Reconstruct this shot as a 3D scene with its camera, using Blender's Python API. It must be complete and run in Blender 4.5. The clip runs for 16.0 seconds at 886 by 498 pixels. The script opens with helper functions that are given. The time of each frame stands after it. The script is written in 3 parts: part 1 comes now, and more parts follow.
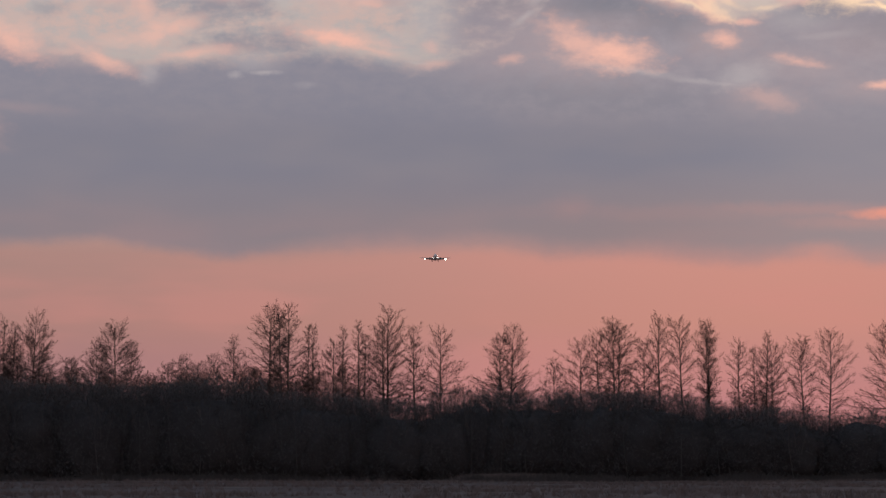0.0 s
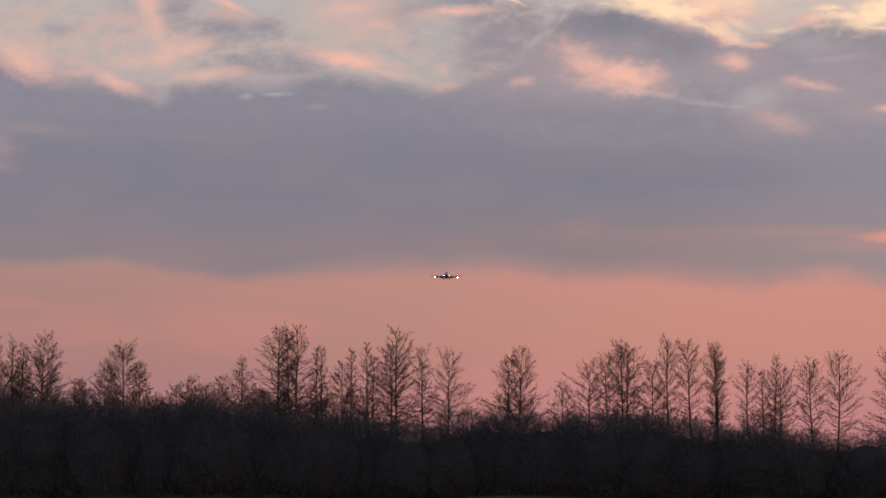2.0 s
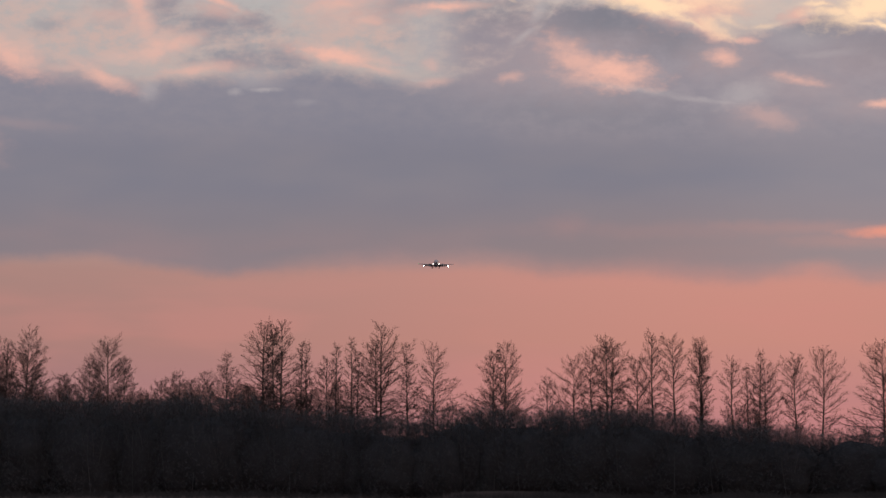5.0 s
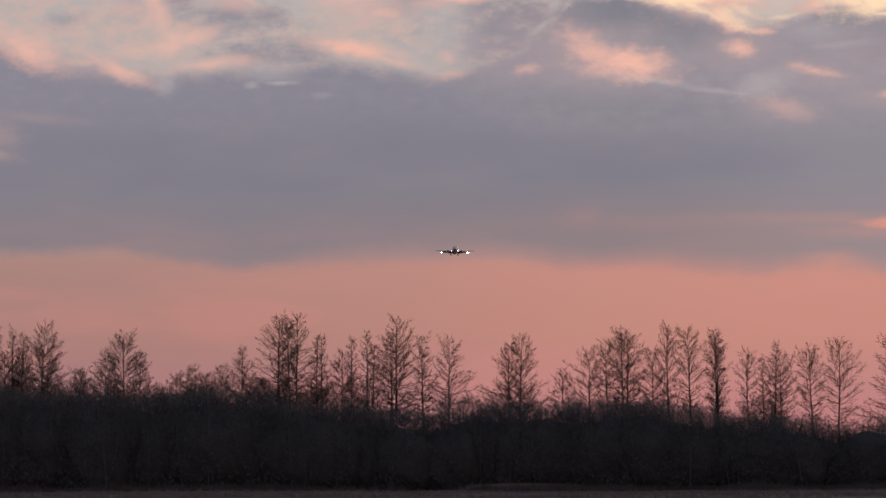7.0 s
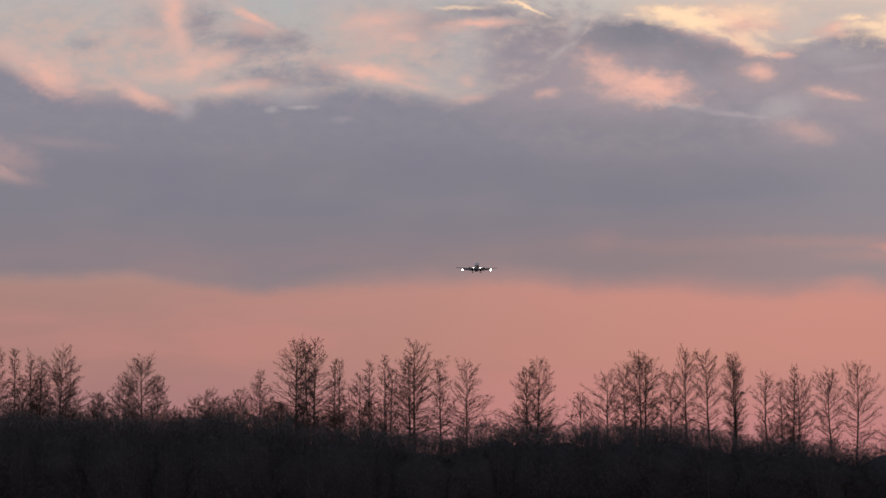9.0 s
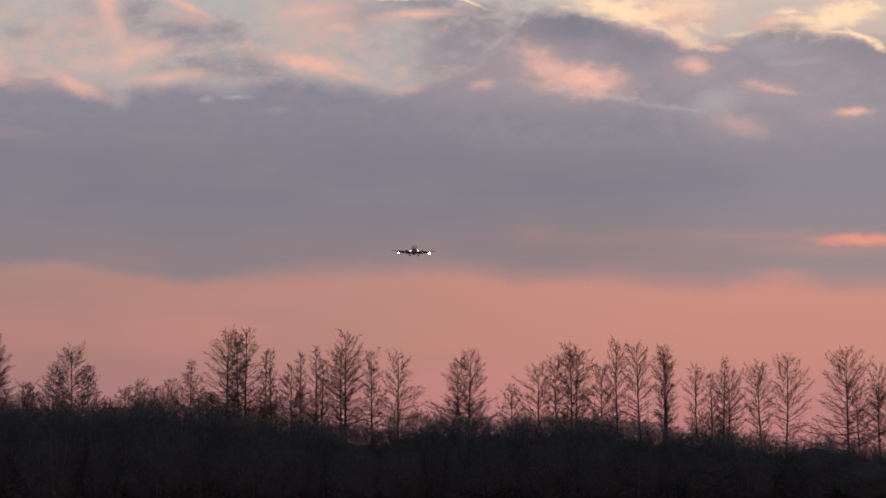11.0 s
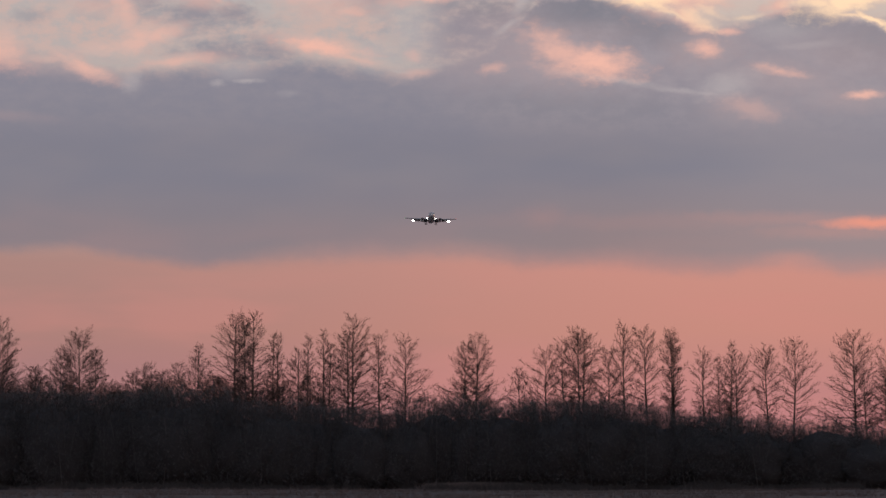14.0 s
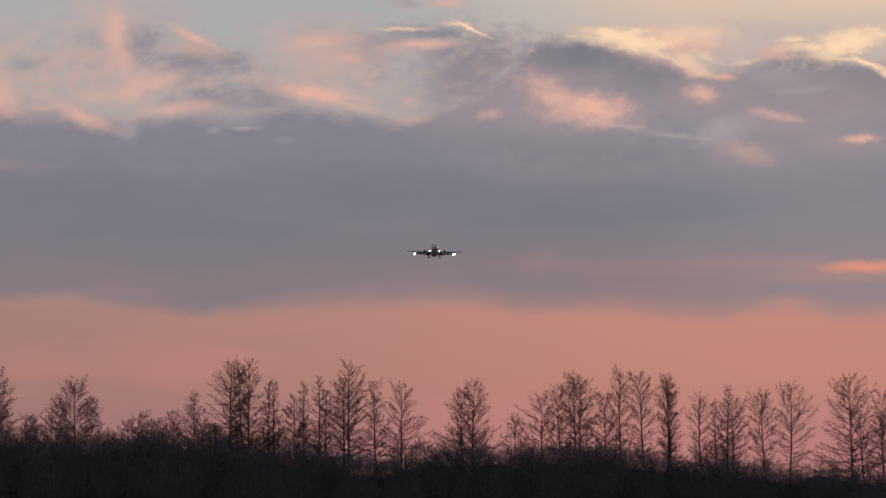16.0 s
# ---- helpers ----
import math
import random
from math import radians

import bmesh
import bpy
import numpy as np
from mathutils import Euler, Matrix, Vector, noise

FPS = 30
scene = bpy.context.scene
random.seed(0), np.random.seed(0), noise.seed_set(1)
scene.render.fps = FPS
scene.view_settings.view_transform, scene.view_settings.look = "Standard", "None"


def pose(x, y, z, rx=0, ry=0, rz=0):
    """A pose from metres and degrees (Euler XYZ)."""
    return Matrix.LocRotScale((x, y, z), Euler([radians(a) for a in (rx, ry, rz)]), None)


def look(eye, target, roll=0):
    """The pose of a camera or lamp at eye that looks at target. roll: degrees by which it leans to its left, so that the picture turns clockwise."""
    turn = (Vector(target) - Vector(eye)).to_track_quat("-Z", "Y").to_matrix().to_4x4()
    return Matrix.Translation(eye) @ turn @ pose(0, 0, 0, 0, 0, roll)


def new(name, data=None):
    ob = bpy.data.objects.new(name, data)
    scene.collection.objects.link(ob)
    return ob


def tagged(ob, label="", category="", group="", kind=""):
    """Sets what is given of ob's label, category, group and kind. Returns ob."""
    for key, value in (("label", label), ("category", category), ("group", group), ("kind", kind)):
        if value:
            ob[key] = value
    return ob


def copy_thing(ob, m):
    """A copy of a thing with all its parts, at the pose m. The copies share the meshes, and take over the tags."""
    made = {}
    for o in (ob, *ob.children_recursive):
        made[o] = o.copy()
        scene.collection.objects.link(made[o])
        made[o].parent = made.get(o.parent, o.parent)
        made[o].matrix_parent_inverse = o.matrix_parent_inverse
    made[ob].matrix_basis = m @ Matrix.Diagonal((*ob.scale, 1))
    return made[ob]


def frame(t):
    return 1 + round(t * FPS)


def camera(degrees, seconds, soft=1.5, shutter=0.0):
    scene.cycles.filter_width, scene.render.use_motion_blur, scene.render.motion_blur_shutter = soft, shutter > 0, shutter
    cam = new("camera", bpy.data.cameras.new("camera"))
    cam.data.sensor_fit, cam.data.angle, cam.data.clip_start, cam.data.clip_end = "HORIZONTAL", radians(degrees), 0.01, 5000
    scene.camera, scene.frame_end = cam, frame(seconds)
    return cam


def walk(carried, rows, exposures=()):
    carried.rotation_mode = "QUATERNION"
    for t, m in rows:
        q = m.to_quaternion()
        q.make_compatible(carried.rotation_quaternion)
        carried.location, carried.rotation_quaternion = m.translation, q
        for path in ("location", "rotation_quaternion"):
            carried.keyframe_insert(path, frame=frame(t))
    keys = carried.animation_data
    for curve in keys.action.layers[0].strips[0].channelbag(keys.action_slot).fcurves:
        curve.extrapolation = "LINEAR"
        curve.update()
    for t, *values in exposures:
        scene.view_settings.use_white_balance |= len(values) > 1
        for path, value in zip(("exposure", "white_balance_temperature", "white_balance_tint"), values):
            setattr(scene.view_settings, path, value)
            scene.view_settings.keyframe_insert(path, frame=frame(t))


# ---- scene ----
# ---- camera: hand-held on open ground, long lens, turning to keep the airliner in view ----
EYE = Vector((0.0, 0.0, 1.7))
cam = camera(20.0, 16.0, soft=1.55)
# seconds, turn to the left, tilt up, lean (degrees)
TURNS = (
    (0.0, -0.0, 4.936, 0.0), (0.5, 0.037, 4.978, 0.007), (1.0, 0.073, 5.126, 0.031), (1.5, 0.127, 5.28, 0.071),
    (2.0, 0.198, 5.439, 0.159), (2.5, 0.144, 5.561, 0.138), (3.0, -0.022, 5.609, 0.113), (3.5, -0.145, 5.611, 0.098),
    (4.0, -0.132, 5.579, 0.156), (6.3, -0.1, 5.085, 0.0), (6.5, -0.013, 5.12, -0.018), (7.0, 0.189, 5.165, -0.124),
    (7.5, 0.545, 5.212, -0.208), (8.0, 2.028, 5.329, -0.184), (8.5, 2.069, 5.641, -0.141), (9.0, 0.593, 5.714, -0.124),
    (9.5, -0.654, 5.688, -0.102), (9.7, -0.835, 5.655, -0.095), (12.0, -1.017, 5.306, 0.132), (12.5, -1.076, 5.141, 0.199),
    (13.0, -0.994, 5.08, 0.165), (13.5, -0.857, 5.072, 0.088), (14.0, -0.796, 5.136, 0.036), (14.5, -0.833, 5.414, -0.088),
    (15.0, -0.897, 5.724, -0.157), (15.5, -0.917, 5.946, -0.229), (16.0, -0.911, 6.19, -0.298),
)


def sight(turn, tilt, lean):
    a, b = radians(turn), radians(tilt)
    ahead = Vector((-math.sin(a) * math.cos(b), math.cos(a) * math.cos(b), math.sin(b)))
    return look(EYE, EYE + ahead * 100, lean)


walk(cam, [(t, sight(a, b, c)) for t, a, b, c in TURNS], [(0.0, 0.13), (4.0, 0.11), (9.0, 0.10), (12.5, 0.11), (14.5, 0.12), (16.0, -0.03)])


# ---- colour and node helpers ----
def rgb(r, g, b):
    def lin(v):
        v /= 255
        return v / 12.92 if v <= 0.04045 else ((v + 0.055) / 1.055) ** 2.4
    return (lin(r), lin(g), lin(b), 1.0)


class Graph:
    """A node tree with short calls for its nodes."""

    def __init__(self, tree):
        self.tree = tree
        tree.nodes.clear()

    def put(self, socket, value):
        if isinstance(value, bpy.types.NodeSocket):
            self.tree.links.new(value, socket)
        elif value is not None:
            socket.default_value = value

    def add(self, kind, *values):
        n = self.tree.nodes.new(kind)
        for i, value in enumerate(values):
            self.put(n.inputs[i], value)
        return n

    def math(self, op, a, b=None, c=None, clamp=False):
        n = self.add("ShaderNodeMath", a, b, c)
        n.operation, n.use_clamp = op, clamp
        return n.outputs[0]

    def vec(self, op, a, b=None):
        n = self.add("ShaderNodeVectorMath", a, b)
        n.operation = op
        return n.outputs["Value"] if op in ("LENGTH", "DOT_PRODUCT") else n.outputs[0]

    def noise(self, p, scale, detail=4.0, rough=0.55):
        n = self.add("ShaderNodeTexNoise")
        self.put(n.inputs["Vector"], p)
        n.inputs["Scale"].default_value = scale
        n.inputs["Detail"].default_value = detail
        n.inputs["Roughness"].default_value = rough
        return n

    def step(self, x, lo, hi, a=0.0, b=1.0):
        n = self.add("ShaderNodeMapRange", x, lo, hi, a, b)
        n.interpolation_type = "SMOOTHSTEP"
        return n.outputs[0]

    def mix(self, f, a, b):
        n = self.add("ShaderNodeMix")
        n.data_type = "RGBA"
        self.put(n.inputs[0], f), self.put(n.inputs[6], a), self.put(n.inputs[7], b)
        return n.outputs[2]

    def ramp(self, x, stops):
        n = self.add("ShaderNodeValToRGB", x)
        e = n.color_ramp.elements
        while len(e) < len(stops):
            e.new(0.5)
        for i, (at, c) in enumerate(stops):
            e[i].position, e[i].color = at, c
        return n.outputs[0]

    def xyz(self, v):
        return self.add("ShaderNodeSeparateXYZ", v).outputs


# ---- sky: clear evening air, pink above the horizon, paler and yellower towards the sun ----
world = bpy.data.worlds.new("evening_sky")
scene.world = world
world.use_nodes = True
g = Graph(world.node_tree)
way = g.add("ShaderNodeTexCoord").outputs["Generated"]
wx, wy, wz = g.xyz(way)
rise = g.math("MULTIPLY", wz, 3.0, clamp=True)
cool = g.ramp(rise, [
    (0.0, rgb(152, 108, 114)), (0.07, rgb(158, 115, 119)), (0.12, rgb(164, 121, 121)), (0.17, rgb(166, 125, 119)), (0.25, rgb(165, 130, 124)),
    (0.40, rgb(178, 166, 163)), (0.50, rgb(176, 171, 169)), (0.58, rgb(177, 177, 177)), (0.75, rgb(170, 173, 177)), (1.0, rgb(118, 132, 152))])
warm = g.ramp(rise, [
    (0.0, rgb(178, 118, 125)), (0.07, rgb(184, 125, 126)), (0.12, rgb(191, 132, 127)), (0.17, rgb(197, 137, 125)), (0.25, rgb(201, 140, 129)),
    (0.42, rgb(194, 170, 162)), (0.53, rgb(196, 180, 172)), (0.57, rgb(208, 192, 182)), (0.62, rgb(234, 213, 190)), (0.75, rgb(206, 197, 187)), (1.0, rgb(122, 134, 152))])
aloft = g.step(wz, 0.11, 0.17)
low_side = g.math("MULTIPLY", g.step(wx, -0.20, 0.15), g.math("SUBTRACT", 1.0, aloft))
band = g.mix(g.math("ADD", low_side, g.math("MULTIPLY", g.step(wx, -0.02, 0.14), aloft)), cool, warm)
blush = g.noise(g.vec("MULTIPLY", way, (6.0, 6.0, 30.0)), 1.6, 3.0).outputs["Fac"]
band = g.mix(g.math("MULTIPLY", g.math("MULTIPLY", g.step(blush, 0.42, 0.68), g.step(wz, 0.1, 0.06)), 0.35), band, rgb(204, 136, 128))
high = g.math("MULTIPLY", g.step(g.noise(g.vec("MULTIPLY", way, (1.0, 1.0, 2.5)), 3.0, 6.0).outputs["Fac"], 0.42, 0.6), g.step(wz, 0.26, 0.4))
band = g.mix(g.math("MULTIPLY", high, 0.8), band, rgb(132, 128, 140))
air = g.add("ShaderNodeTexSky")
air.sky_type, air.sun_disc, air.sun_elevation, air.sun_rotation, air.dust_density = "NISHITA", False, radians(1.0), radians(40), 3.0
band = g.mix(0.05, band, g.vec("MULTIPLY", air.outputs[0], (0.12, 0.12, 0.12)))
g.add("ShaderNodeOutputWorld", g.add("ShaderNodeBackground", band, 1.0).outputs[0])

# the sun, almost down behind the clouds, ahead and to the east of the wood
sun = new("sun", bpy.data.lights.new("sun", "SUN"))
sun.data.energy, sun.data.angle, sun.data.color = 0.25, radians(6), (1.0, 0.62, 0.42)
sun.matrix_world = look((0, 0, 60), (-math.sin(radians(40)), -math.cos(radians(40)), 60 - 0.035))

# ---- clouds: two drifting layers far behind everything ----
GREY_PUFFS_WEST = (
    (-4.68, 8.54, 0.45, 0.3, -5, 0.8), (-3.77, 8.23, 0.60, 0.34, -5, 0.8), (-3.11, 8.23, 0.45, 0.2, -8, 0.8), (-5.54, 8.50, 0.35, 0.22, 0, 0.45),
    (-6.70, 8.14, 0.28, 0.12, 10, 0.4), (-3.21, 7.49, 0.85, 0.26, 0, 0.8), (-2.46, 7.51, 0.65, 0.26, -10, 0.8), (-8.97, 8.34, 0.14, 0.07, 25, 0.35),
    (-6.75, 8.13, 0.16, 0.06, 25, 0.3),
)
GREY_PUFFS_EAST = (
    (-0.23, 8.53, 1.10, 0.24, 0, 0.7), (0.58, 8.71, 0.85, 0.13, -3, 0.85), (1.50, 8.56, 0.60, 0.22, -8, 0.75), (0.08, 9.27, 0.35, 0.1, 0, 0.4),
    (-0.13, 7.77, 0.36, 0.15, 0, 0.35), (1.19, 7.89, 1.10, 0.75, 0, 1), (1.80, 8.15, 0.62, 0.5, 0, 1), (1.69, 7.68, 0.85, 0.42, 35, 1),
    (1.95, 8.04, 0.40, 0.3, 0, 1), (0.79, 8.35, 0.60, 0.35, 0, 0.8), (5.66, 8.06, 0.60, 0.14, -5, 0.45), (3.22, 8.24, 1.05, 0.34, -5, 1),
    (4.13, 8.01, 0.95, 0.36, -12, 1), (6.98, 8.08, 0.60, 0.26, 0, 0.9), (8.30, 7.82, 0.70, 0.3, -5, 1),
)
PINK_WEST = (
    (-7.40, 7.60, 0.52, 0.212, -25, 0.81), (-7.85, 7.83, 0.57, 0.162, -28, 0.51), (-8.16, 8.07, 0.39, 0.138, -10, 0.42), (-5.76, 7.24, 0.46, 0.112, -25, 0.77),
    (-6.24, 7.38, 0.63, 0.062, -4, 0.42), (-4.05, 7.37, 0.60, 0.088, 4, 0.68), (-5.14, 8.73, 0.18, 0.475, 5, 0.77), (-5.03, 8.34, 0.14, 0.325, 18, 0.64),
    (-5.35, 9.04, 0.48, 0.15, -30, 0.34), (-4.80, 7.75, 0.32, 0.162, 40, 0.64), (-4.40, 7.85, 0.34, 0.112, 18, 0.64), (-5.38, 7.58, 0.48, 0.1, 8, 0.42),
    (-5.51, 8.37, 0.46, 0.125, 0, 0.34), (-7.18, 7.65, 0.16, 0.25, 0, 0.42), (-4.59, 7.29, 0.34, 0.075, 12, 0.38),
)
PINK_MID = (
    (-3.72, 8.64, 0.42, 0.08, -25, 0.85), (-3.72, 8.46, 0.36, 0.12, -12, 0.45), (-1.50, 8.56, 0.60, 0.15, 5, 0.7), (-1.04, 8.28, 0.25, 0.09, 0, 0.6),
    (-1.29, 8.43, 0.65, 0.25, 0, 0.4), (-1.55, 7.61, 0.62, 0.13, -10, 0.95), (-0.92, 7.42, 0.50, 0.07, -12, 0.6), (0.36, 8.51, 0.50, 0.07, 2, 0.9),
    (-0.13, 8.45, 0.42, 0.09, 0, 0.45), (0.79, 9.28, 0.30, 0.09, 0, 0.6), (1.59, 7.24, 0.18, 0.07, 10, 0.5), (0.19, 7.15, 0.22, 0.07, 5, 0.4),
    (0.12, 7.46, 0.14, 0.09, 0, 0.4),
)
PINK_EAST = (
    (3.36, 7.35, 0.58, 0.22, -6, 1), (2.76, 7.56, 0.48, 0.2, -32, 0.75), (2.53, 7.73, 0.40, 0.09, -20, 0.45), (5.35, 7.62, 0.22, 0.11, -12, 0.85),
    (5.78, 7.91, 0.20, 0.05, 0, 0.7), (6.68, 7.22, 0.36, 0.06, -12, 0.6), (8.23, 6.79, 0.24, 0.06, 0, 0.85), (6.14, 6.54, 0.42, 0.13, -15, 0.25),
    (4.96, 8.56, 0.72, 0.28, 0, 0.9), (5.00, 8.21, 0.42, 0.14, -32, 0.75), (6.70, 8.41, 0.32, 0.11, 15, 0.75), (3.11, 7.22, 0.60, 0.12, -4, 0.5),
)
GOLD_WEST = (
    (3.84, 8.69, 0.60, 0.13, -3, 1), (4.19, 8.58, 0.50, 0.14, -10, 1), (4.44, 8.42, 0.30, 0.05, -15, 0.8), (4.75, 8.27, 0.40, 0.04, -25, 0.6),
    (5.11, 8.70, 0.60, 0.18, 0, 0.55), (5.20, 8.17, 0.30, 0.12, -25, 0.55), (8.03, 8.55, 0.64, 0.22, 15, 1), (7.40, 8.45, 0.42, 0.08, 0, 0.85),
    (7.10, 8.58, 0.25, 0.05, 0, 0.85), (8.37, 8.16, 0.30, 0.05, -25, 1),
)
GOLD_EAST = (
    (8.01, 8.23, 0.30, 0.035, -5, 0.75), (8.67, 7.99, 0.12, 0.05, -40, 0.9), (6.12, 8.19, 0.18, 0.04, 10, 0.5), (1.22, 8.81, 0.26, 0.03, -25, 1),
    (0.95, 8.90, 0.18, 0.03, 0, 0.75), (-0.02, 8.80, 0.36, 0.025, 0, 0.6), (3.07, 8.66, 0.12, 0.025, -5, 0.6), (5.46, 8.27, 0.24, 0.07, -20, 0.5),
    (7.93, 9.32, 1.70, 0.32, 0, 0.5), (5.27, 9.24, 1.50, 0.24, 0, 0.42),
)
PALE_WEST = (
    (2.05, 8.44, 0.09, 0.18, -25, 0.55), (1.85, 8.01, 0.22, 0.05, 30, 0.45), (-4.89, 6.98, 0.16, 0.16, 0, 0.4), (-3.36, 6.96, 0.10, 0.05, 0, 0.4),
    (-2.84, 7.01, 0.18, 0.04, 0, 0.55), (-3.04, 7.20, 0.42, 0.14, 0, 0.35), (-0.13, 7.18, 0.22, 0.035, -5, 0.4), (3.72, 7.04, 0.70, 0.05, -8, 0.4),
    (4.93, 6.85, 0.40, 0.04, -8, 0.4), (5.76, 6.95, 0.40, 0.17, 15, 0.5),
)
PALE_EAST = (
    (5.46, 6.80, 0.30, 0.04, 0, 0.45), (0.09, 7.89, 0.40, 0.5, 0, 0.5), (-0.28, 7.53, 0.40, 0.28, 0, 0.4), (6.70, 7.98, 0.48, 0.18, 0, 0.35),
    (7.18, 7.69, 0.50, 0.06, 5, 0.25), (-2.10, 6.77, 0.16, 0.05, 0, 0.2), (5.36, 8.14, 0.40, 0.18, -20, 0.35), (6.42, 8.13, 0.30, 0.12, 0, 0.3),
)
VEIL = (
    (-5.39, 8.01, 2.30, 0.55, 0, 0.9), (-6.60, 7.81, 1.70, 0.45, 0, 0.85), (-5.19, 8.73, 1.10, 0.6, 0, 0.6), (-1.14, 8.00, 1.30, 0.6, 0, 0.85),
    (-1.44, 8.56, 1.10, 0.4, 0, 0.6), (-3.16, 7.90, 1.30, 0.35, 0, 0.75), (-8.72, 8.12, 1.90, 0.45, -8, 0.8), (-7.41, 8.32, 1.30, 0.55, 0, 0.7),
    (6.29, 8.91, 2.50, 0.5, 0, 0.3),
)
DUSK = (
    (3.22, 8.28, 1.10, 0.34, -5, 0.85), (4.18, 8.01, 0.95, 0.28, -14, 0.7), (8.35, 7.77, 0.75, 0.3, -5, 0.55), (7.09, 8.10, 0.55, 0.18, 0, 0.5),
    (1.50, 8.45, 0.60, 0.26, -8, 0.6), (2.90, 6.64, 1.60, 0.26, -3, 0.4),
)
BLUSH = (
    (2.50, 7.48, 1.20, 0.5, -10, 0.35), (5.35, 7.62, 0.62, 0.3, 0, 0.4), (6.81, 7.14, 0.90, 0.28, -8, 0.3), (2.91, 7.89, 1.20, 0.2, 0, 0.25),
    (1.29, 7.48, 0.90, 0.5, 0, 0.25), (7.97, 6.74, 0.75, 0.2, 0, 0.3), (6.14, 6.54, 0.60, 0.25, 0, 0.3), (1.70, 8.09, 0.80, 0.3, 0, 0.25),
    (7.99, 7.56, 1.00, 0.4, 0, 0.25), (-6.18, 7.19, 0.90, 0.12, -8, 0.25),
)
GLOW_WEST = (
    (-8.65, 6.02, 0.45, 0.12, -30, 0.5), (-8.03, 5.76, 0.55, 0.12, -20, 0.9), (-8.86, 6.56, 0.30, 0.2, -40, 0.15), (-8.14, 6.09, 0.60, 0.25, -25, 0.25), (-7.22, 6.39, 0.70, 0.08, -5, 0.08),
)
STREAKS = (
    (8.22, 4.45, 0.75, 0.09, 0, 0.95), (9.03, 4.42, 0.6, 0.09, 0, 0.9), (6.91, 4.51, 1.7, 0.1, 0, 0.15), (2.38, 4.52, 0.34, 0.16, 0, 0.1), (7.72, 4.3, 1.1, 0.12, 0, 0.18),
    (6.8, 3.75, 0.4, 0.14, 0, 0.25), (4.69, 4.46, 2.6, 0.12, 0, 0.06),
)
BANK_TOP = (
    (-12.69, 8.38), (-9.57, 8.15), (-8.16, 7.86), (-7.15, 7.50), (-6.54, 7.38), (-5.93, 7.33),
    (-5.33, 7.17), (-4.93, 7.15), (-4.55, 7.23), (-3.67, 7.29), (-2.35, 7.39), (-1.55, 7.38),
    (-0.74, 7.26), (-0.13, 7.16), (0.29, 7.22), (0.63, 7.32), (0.93, 7.44), (1.29, 7.63),
    (1.59, 7.79), (1.90, 7.99), (2.16, 8.25), (2.36, 8.55), (3.12, 8.60), (3.94, 8.44),
    (4.54, 8.29), (5.05, 8.13), (5.56, 8.02), (5.96, 8.04), (6.32, 8.19), (7.19, 8.45),
    (7.70, 8.27), (8.56, 8.06),
)
BANK_FOOT = (
    (-10.14, 3.91), (-7.15, 3.92), (-6.45, 3.94), (-5.85, 3.98), (-4.95, 3.78),
    (-3.45, 3.63), (-1.95, 3.67), (-0.14, 3.72), (1.16, 3.75), (1.97, 3.61),
    (3.37, 3.59), (5.38, 3.46), (6.29, 3.54), (6.79, 3.61), (7.7, 3.48),
    (9.92, 3.45),
)

FAR = 4500.0
UNIT = FAR * 100 / 4446.0


def veils(g, p, spots, ragged, soft=-0.1):
    """The densest of several soft, tilted, ragged patches of cloud at the place p."""
    total = None
    for u, v, a, b, turn, s in spots:
        c, w = math.cos(radians(turn)), math.sin(radians(turn))
        off = g.vec("SUBTRACT", p, (u, v, 0))
        x, y = g.vec("DOT_PRODUCT", off, (c / a, w / a, 0)), g.vec("DOT_PRODUCT", off, (-w / b, c / b, 0))
        d = g.math("ADD", g.math("SQRT", g.math("MULTIPLY_ADD", x, x, g.math("MULTIPLY", y, y))), ragged)
        m = g.step(d, soft, 2.1, s, 0.0)
        total = m if total is None else g.math("MAXIMUM", total, m)
    return total


def outline(g, u, points):
    """The height of a cloud edge along u."""
    lo, hi = -16.0, 16.0
    stops = [((x - lo) / (hi - lo), (y / 10, y / 10, y / 10, 1)) for x, y in points]
    return g.math("MULTIPLY", g.ramp(g.math("DIVIDE", g.math("SUBTRACT", u, lo), hi - lo), stops), 10.0)


